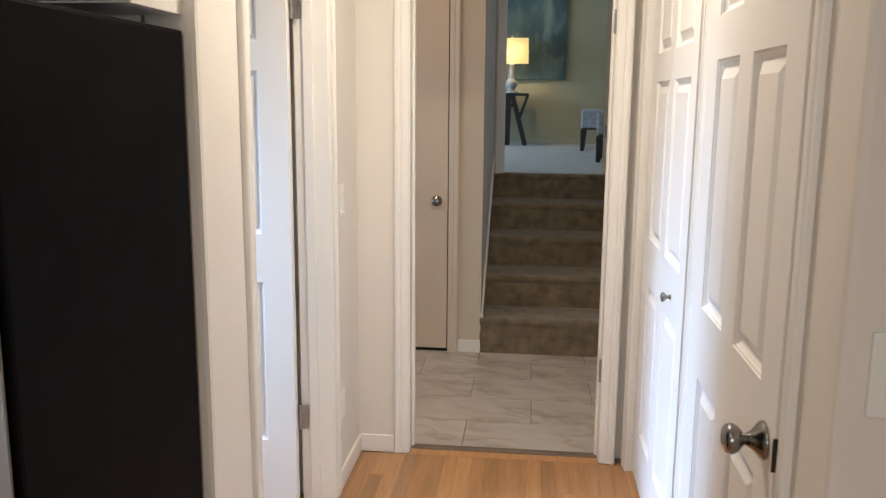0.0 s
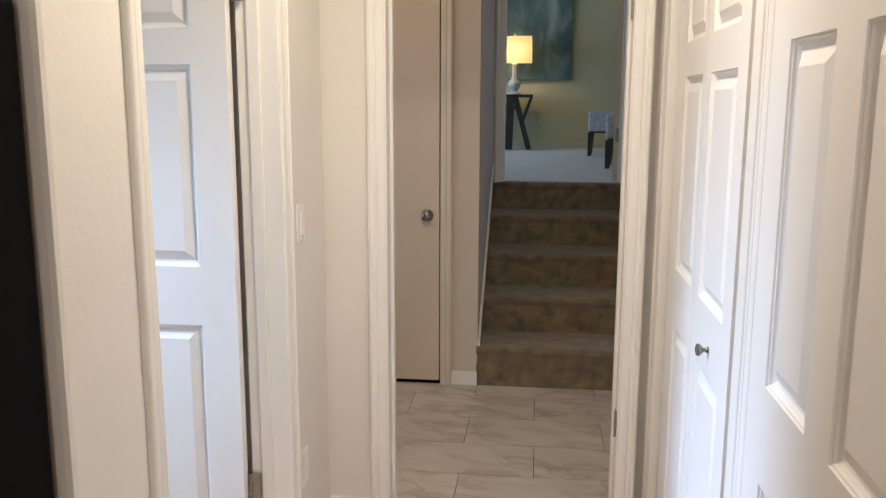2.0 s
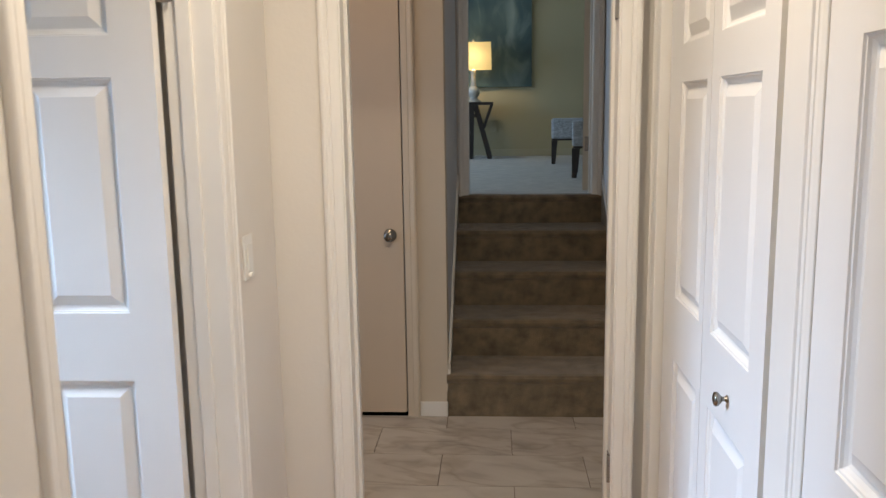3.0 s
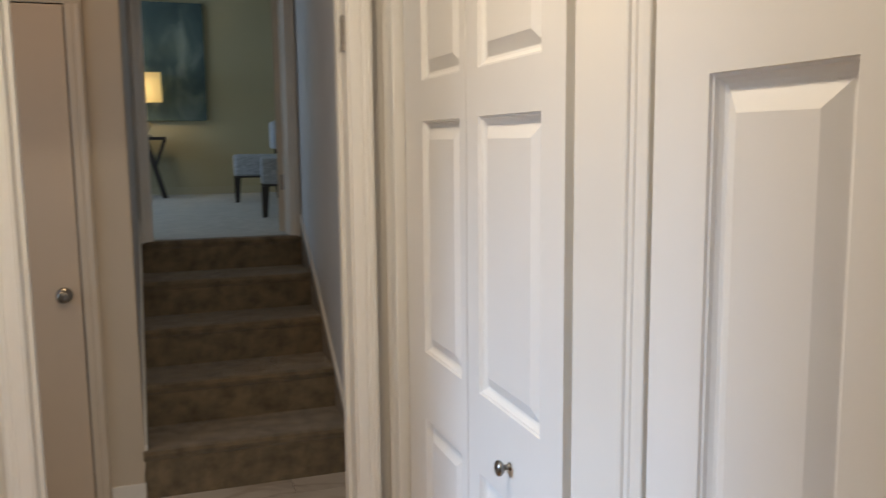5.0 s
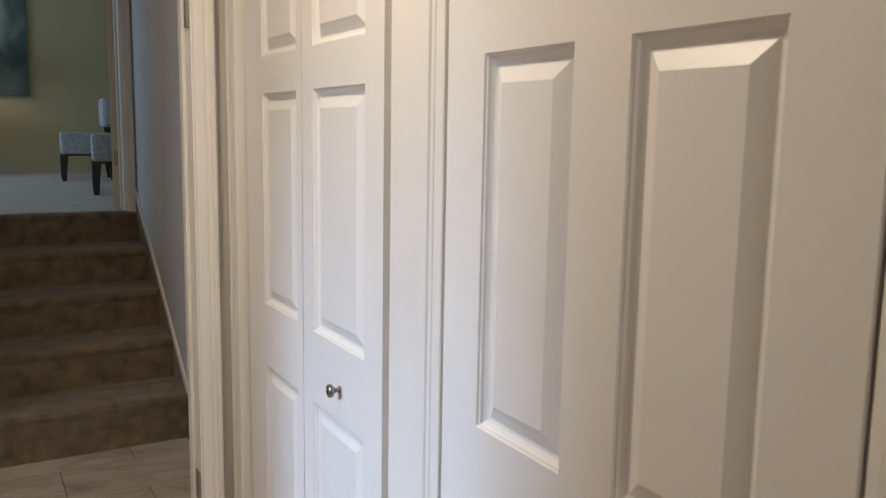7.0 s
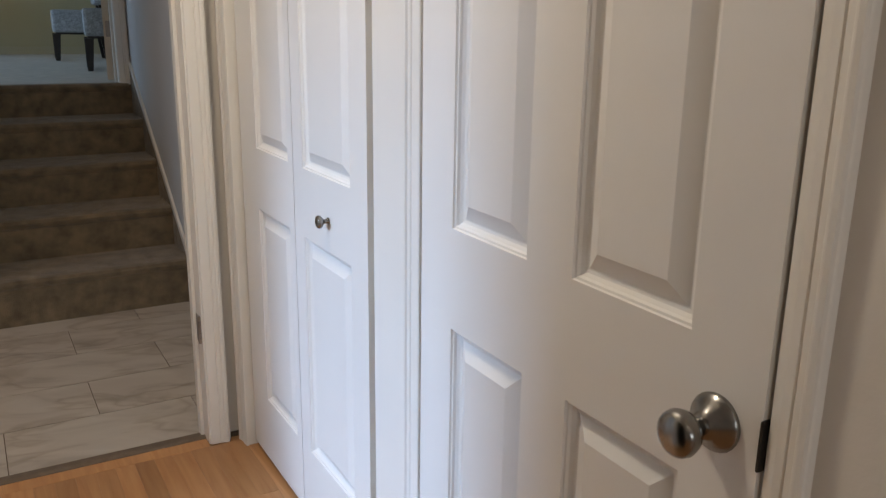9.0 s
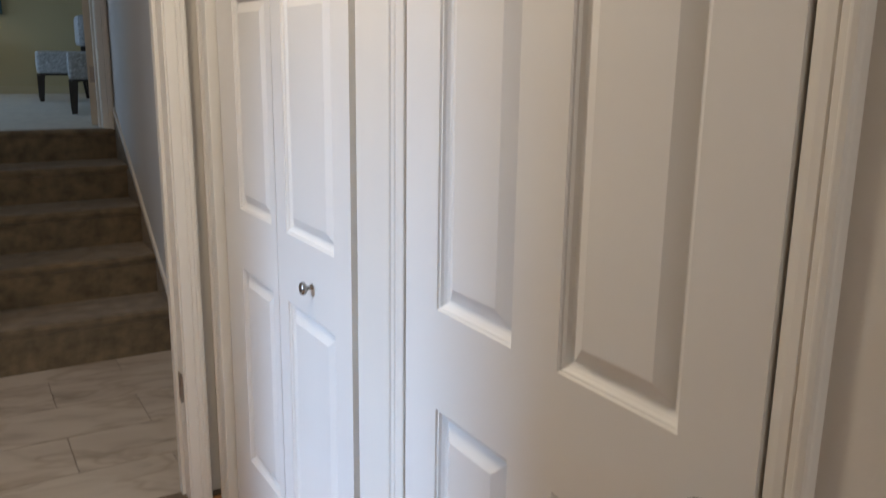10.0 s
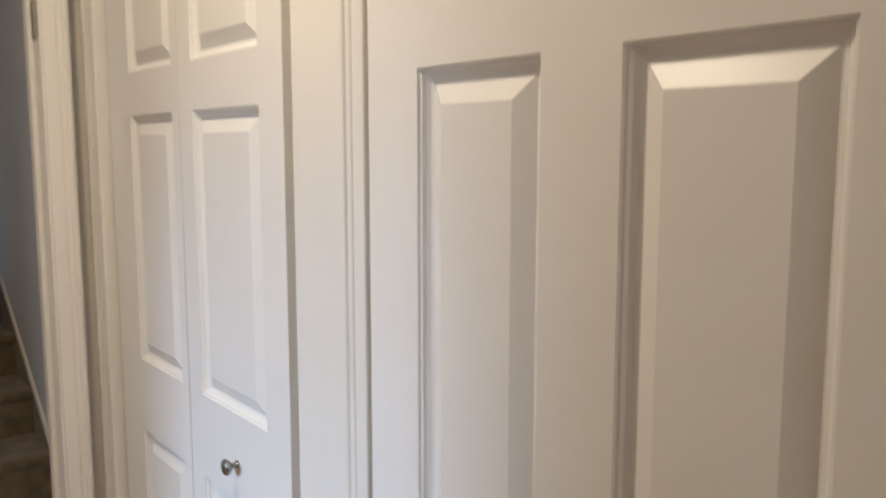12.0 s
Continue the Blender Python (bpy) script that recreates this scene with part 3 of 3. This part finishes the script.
# side door, standing open into the side room
side_door = empty("door_side", -0.362, 3.385, 0.012, label="white six-panel door standing open into the side room", category="door", kind="structure")
side_door.rotation_euler = (0, 0, radians(180))
SW = 0.762
bm = panel_door_bm(SW, 2.03, 0.035, [(0.104, 0.327), (0.435, 0.658)], rows_for(0.012, 0.003))
bmesh.ops.transform(bm, matrix=Matrix.Translation((0, -0.035, 0)), verts=bm.verts[:])
part("door_leaf", bm, DOOR, side_door)
for z in (0.285, 1.745):
    part("hinge", hinge_bm((-0.008, -0.035 + 0.002, z - 0.012), (-1, 0.0)), HINGE, side_door, "dull steel butt hinge")

# hinges left on the entry doorway
for z in (0.345, 1.735):
    tagged(mesh_object("jamb_hinge", hinge_bm((OX1 - 0.003, 3.908, z), (0, 1.0), leaf=0.036), HINGE), label="dull steel hinge on the bare doorway jamb", category="hinge", group="jamb hinges")

# entry closet slab door
entry_door = empty("door_entry_closet", CD0, 5.352, 0.02, label="plain beige slab closet door with a nickel knob, closed", category="door", kind="structure")
entry_leaf = part("door_leaf", box_bm((0.002, 0, 0), (CD1 - CD0 - 0.004, 0.035, 2.02), 0.0015), BEIGE, entry_door)
knob_parts(entry_leaf, Vector((-0.078 - CD0, 0, 0.905 - 0.02)), (0, -1, 0), 0.95)
part("latch_plate", box_bm((CD1 - CD0 - 0.0045, -0.001, 0.86), (CD1 - CD0 - 0.001, 0.02, 0.92)), HINGE, entry_leaf)

# upper door, standing open into the upper room
upper_door = empty("door_upper", 0.966, 6.69, UP + 0.012, label="cream door standing open into the upper room", category="door", kind="structure")
upper_door.rotation_euler = (0, 0, radians(-15))
part("door_leaf", box_bm((0, 0, 0), (0.036, 0.70, 2.02), 0.0015), BEIGETRIM, upper_door)
part("hinge", box_bm((0.012, -0.002, 0.245), (0.046, 0.001, 0.335)), HINGE, upper_door, "dull nickel hinge leaf")
part("hinge", box_bm((0.012, -0.002, 1.70), (0.046, 0.001, 1.79)), HINGE, upper_door, "dull nickel hinge leaf")

# ---- kitchen edge ----
fridge = empty("refrigerator", -0.6, 1.98, 0, label="tall black refrigerator against the hall wall", category="refrigerator")
part("body", box_bm((-0.40, -0.31, 0.03), (0.34, 0.33, 1.617), 0.008), BLACK, fridge)
fridge_door = part("door", box_bm((-0.40, -0.385, 0.06), (0.34, -0.325, 1.615), 0.012), STEEL, fridge, "brushed stainless steel door")
part("gasket", box_bm((-0.39, -0.325, 0.07), (0.325, -0.31, 1.60)), RUBBER, fridge_door, "black rubber door gasket")
for sx in (-0.36, 0.28):
    for sy in (-0.27, 0.28):
        part("foot", box_bm((sx, sy, 0), (sx + 0.04, sy + 0.04, 0.03)), RUBBER, fridge)
cabinet = empty("wall_cabinet", -0.7, 2.0, 1.648, label="white cabinet hung above the refrigerator", category="cabinet")
part("body", box_bm((-0.5, 0.098, 0), (0.436, 0.32, 0.72), 0.002), TRIM, cabinet)
part("door", box_bm((-0.495, 0.077, 0.004), (-0.035, 0.097, 0.715), 0.003), TRIM, cabinet)
part("door", box_bm((-0.030, 0.077, 0.004), (0.434, 0.097, 0.715), 0.003), TRIM, cabinet)


def wall_plate(name, m, w, h, inserts, label, category, material=None):
    """Flat plastic plate facing local -y; inserts: boxes (x0, z0, x1, z1, depth)."""
    t = empty(name, 0, 0, 0, label=label, category=category)
    part("plate", box_bm((-w / 2, -0.006, -h / 2), (w / 2, 0, h / 2), 0.0025), material or PLASTIC, t)
    for nm, x0, z0, x1, z1, d in inserts:
        part(nm, box_bm((x0, -0.006 - d, z0), (x1, -0.0055, z1), 0.001), material or PLASTIC, t)
    t.matrix_world = m
    return t


ROCKER = [("rocker", -0.0165, -0.033, 0.0165, 0.033, 0.003)]
wall_plate("light_switch", pose(0.958, 1.716, 1.125), 0.075, 0.117, ROCKER, "white rocker light switch on the kitchen wall", "light switch")
wall_plate("light_switch", pose(-0.235, 3.60, 1.112, 0, 0, 90), 0.075, 0.117, [("rocker", -0.0165, -0.033, 0.0165, 0.033, 0.004), ("slider", -0.012, -0.052, 0.012, -0.042, 0.008)], "white dimmer switch on the hall wall", "light switch")
wall_plate("wall_outlet", pose(-0.235, 3.575, 0.33, 0, 0, 90), 0.07, 0.115, [("socket", -0.016, 0.005, 0.016, 0.035, 0.002), ("socket", -0.016, -0.035, 0.016, -0.005, 0.002)], "white duplex outlet low on the hall wall", "outlet")
wall_plate("wall_outlet", pose(0.40, 10.95, 1.30), 0.07, 0.115, [("socket", -0.016, 0.005, 0.016, 0.035, 0.002), ("socket", -0.016, -0.035, 0.016, -0.005, 0.002)], "beige duplex outlet behind the table", "outlet", KHAKI)

# ---- upper room ----
canvas = empty("painting", 0.2, 10.95, 2.34, label="large abstract teal canvas hung on the wall", category="painting")
part("canvas", box_bm((-0.635, -0.045, -0.60), (0.632, -0.020, 0.60), 0.004), PAINTING, canvas)
part("stretcher_frame", box_bm((-0.625, -0.0195, -0.59), (0.622, -0.001, 0.59)), DARKWOOD, canvas, "dark wooden stretcher")

table = empty("side_table", 0.05, 10.62, UP, label="espresso wooden side table on splayed crossed legs", category="table")
part("tabletop", box_bm((-0.36, -0.24, 0.572), (0.352, 0.24, 0.602), 0.003), DARKWOOD, table)


def beam(a, b, w, d):
    """Square bar between two points, w wide in x and d deep in y."""
    bm = bmesh.new()
    lo = [bm.verts.new((a[0] + sx * w / 2, a[1] + sy * d / 2, a[2])) for sx, sy in ((-1, -1), (1, -1), (1, 1), (-1, 1))]
    hi = [bm.verts.new((b[0] + sx * w / 2, b[1] + sy * d / 2, b[2])) for sx, sy in ((-1, -1), (1, -1), (1, 1), (-1, 1))]
    for i in range(4):
        bm.faces.new((lo[i], lo[(i + 1) % 4], hi[(i + 1) % 4], hi[i]))
    bm.faces.new(lo[::-1])
    bm.faces.new(hi)
    return bm


for sy in (-0.19, 0.19):
    part("leg", beam((0.315, sy, 0), (0.16, sy, 0.572), 0.05, 0.04), DARKWOOD, table)
    part("brace", beam((0.235, sy + 0.001, 0.29), (0.335, sy + 0.001, 0.572), 0.032, 0.032), DARKWOOD, table)
    part("leg", beam((-0.315, sy, 0), (-0.16, sy, 0.572), 0.05, 0.04), DARKWOOD, table)
    part("brace", beam((-0.235, sy + 0.001, 0.29), (-0.335, sy + 0.001, 0.572), 0.032, 0.032), DARKWOOD, table)
part("leg", beam((0.098, -0.20, 0), (0.112, -0.20, 0.572), 0.08, 0.05), DARKWOOD, table)
part("stretcher", box_bm((-0.20, -0.17, 0.44), (0.20, -0.14, 0.48)), DARKWOOD, table)

lamp = empty("table_lamp", 0.19, 10.62, UP + 0.602, label="lit table lamp with cream turned base and square shade", category="lamp")
bm = bmesh.new()
lathe(bm, [(0, 0), (0.085, 0), (0.085, 0.012), (0.07, 0.022), (0.045, 0.03), (0.04, 0.05), (0.062, 0.075), (0.072, 0.105), (0.066, 0.135), (0.042, 0.165),
           (0.03, 0.18), (0.034, 0.19), (0.026, 0.20), (0.024, 0.30), (0.030, 0.325), (0.034, 0.335), (0.018, 0.345), (0.010, 0.36), (0, 0.36)], Matrix.Identity(4))
part("base", bm, CREAM, lamp, "cream glazed turned base", True)
bm = bmesh.new()
lo = [bm.verts.new((sx * 0.195, sy * 0.14, 0.35)) for sx, sy in ((-1, -1), (1, -1), (1, 1), (-1, 1))]
hi = [bm.verts.new((sx * 0.190, sy * 0.135, 0.63)) for sx, sy in ((-1, -1), (1, -1), (1, 1), (-1, 1))]
for i in range(4):
    bm.faces.new((lo[i], lo[(i + 1) % 4], hi[(i + 1) % 4], hi[i]))
sh = part("shade", bm, SHADE, lamp, "glowing cream linen shade")
mod = sh.modifiers.new("thickness", 'SOLIDIFY')
mod.thickness = 0.004
bm = bmesh.new()
lathe(bm, [(0, 0.35), (0.004, 0.35), (0.004, 0.635), (0.013, 0.64), (0.016, 0.652), (0.010, 0.664), (0, 0.668)], Matrix.Identity(4), 16)
part("finial", bm, CREAM, lamp, smooth=True)
bulb = bpy.data.lights.new("lamp_bulb", 'POINT')
bulb.energy, bulb.color, bulb.shadow_soft_size = 4.5, (1.0, 0.79, 0.50), 0.04
bo = new("lamp_bulb", bulb)
bo.location = (0.19, 10.62, UP + 0.602 + 0.47)
tagged(bo, kind="structure")

def taper(a, b, r0, r1):
    """Square tapering leg from a (half width r0) to b (half width r1)."""
    bm = bmesh.new()
    lo = [bm.verts.new((a[0] + i * r0, a[1] + j * r0, a[2])) for i, j in ((-1, -1), (1, -1), (1, 1), (-1, 1))]
    hi = [bm.verts.new((b[0] + i * r1, b[1] + j * r1, b[2])) for i, j in ((-1, -1), (1, -1), (1, 1), (-1, 1))]
    for i in range(4):
        bm.faces.new((lo[i], lo[(i + 1) % 4], hi[(i + 1) % 4], hi[i]))
    bm.faces.new(lo[::-1])
    bm.faces.new(hi)
    return bm




def slipper_chair(x, y, turn, width, label):
    """Armless chair facing local -x, its front left foot corner at (x, y); width runs along local y."""
    c = empty("slipper_chair", x, y, UP, label=label, category="chair", group="slipper chairs")
    c.rotation_euler = (0, 0, radians(turn))
    part("seat", box_bm((0, 0, 0.238), (0.50, width, 0.428), 0.022), DAMASK, c)
    part("apron", box_bm((0.02, 0.02, 0.222), (0.48, width - 0.02, 0.246)), DARKWOOD, c, "dark wooden apron")
    part("backrest", box_bm((0.345, 0.01, 0.475), (0.455, width - 0.01, 0.735), 0.035), DAMASK, c)
    for sx, lean in ((0.028, -0.009), (0.40, 0.02)):
        for sy in (0.035, width - 0.035):
            part("leg", taper((sx + lean, sy, 0), (sx, sy, 0.224), 0.018, 0.029), DARKWOOD, c)
    for sy in (0.07, width - 0.07):
        part("back_post", box_bm((0.385, sy - 0.02, 0.42), (0.42, sy + 0.02, 0.485)), DARKWOOD, c)
    turns = [(Matrix.Translation((0.09 + 0.16 * i, -0.001, 0.335)) @ Matrix.Rotation(radians(90), 4, 'X')) for i in range(3)]
    turns += [(Matrix.Translation((-0.001, 0.10 + 0.15 * i, 0.335)) @ Matrix.Rotation(radians(-90), 4, 'Y')) for i in range(int((width - 0.1) / 0.15))]
    for m in turns:
        bm = bmesh.new()
        lathe(bm, [(0, 0.005), (0.008, 0.004), (0.014, 0), (0, -0.001)], m, 10)
        part("button", bm, DAMASK, c)
    return c


slipper_chair(0.955, 9.42, -4.5, 0.56, "armless slipper chair in tufted pale blue grey damask, dark legs")
slipper_chair(0.998, 7.775, -6.5, 0.56, "armless slipper chair in blue grey damask beside the open door")

cu = bpy.data.curves.new("lamp_cord", 'CURVE')
cu.dimensions, cu.bevel_depth, cu.bevel_resolution = '3D', 0.003, 2
sp = cu.splines.new('BEZIER')
CORD = ((0.22, 10.76, UP + 0.004), (0.30, 10.80, UP + 0.004), (0.24, 10.86, UP + 0.004), (0.20, 10.80, UP + 0.012), (0.33, 10.90, UP + 0.02), (0.36, 10.93, UP + 0.09))
sp.bezier_points.add(len(CORD) - 1)
for p, c in zip(sp.bezier_points, CORD):
    p.co, p.handle_left_type, p.handle_right_type = c, 'AUTO', 'AUTO'
cu.materials.append(PLASTIC)
tagged(new("lamp_cord", cu), label="thin white lamp cord coiled under the table", category="cord")

# ---- floor pieces ----
floor_ob = bpy.data.objects["floor"]
rng = random.Random(4)
W = 0.057
x = -0.66
while x < 1.0:
    y = 1.2 + rng.random() * 0.5
    while y < 3.87:
        ln = rng.uniform(0.45, 1.3)
        y2 = y + ln if y + ln < 3.70 else 3.878
        x1 = min(x + W, 1.02)
        if y2 - y > 0.03:
            o = mesh_object("plank", box_bm((x + 0.0002, y + 0.0002, -0.011), (x1 - 0.0002, y2 - 0.0002, rng.uniform(-0.0002, 0.0002))), OAK)
            o.parent = floor_ob
        y = y2
    x += W
# header board across the doorway
o = mesh_object("plank", box_bm((OX0 + 0.001, 3.8785, -0.011), (OX1 - 0.001, 3.934, 0.0003)), OAK)
o.parent = floor_ob
tile_ob = bpy.data.objects["entry_floor"]
G = 0.003
for r, (y0, joint) in enumerate(((3.984, 0.195), (4.285, 0.494), (4.590, 0.187), (4.895, 0.492), (5.2, 0.187))):
    y1 = min(y0 + 0.305 if r else 4.285, 5.36)
    x = joint - 0.61 * 3
    while x < 1.06:
        a, b = max(x, -1.5), min(x + 0.61, 1.06)
        if b - a > 0.02:
            o = mesh_object("tile", box_bm((a + G / 2, y0 + G / 2, -0.0034), (b - G / 2, y1 - G / 2, 0.0)), MARBLE)
            o.parent = tile_ob
        x += 0.61
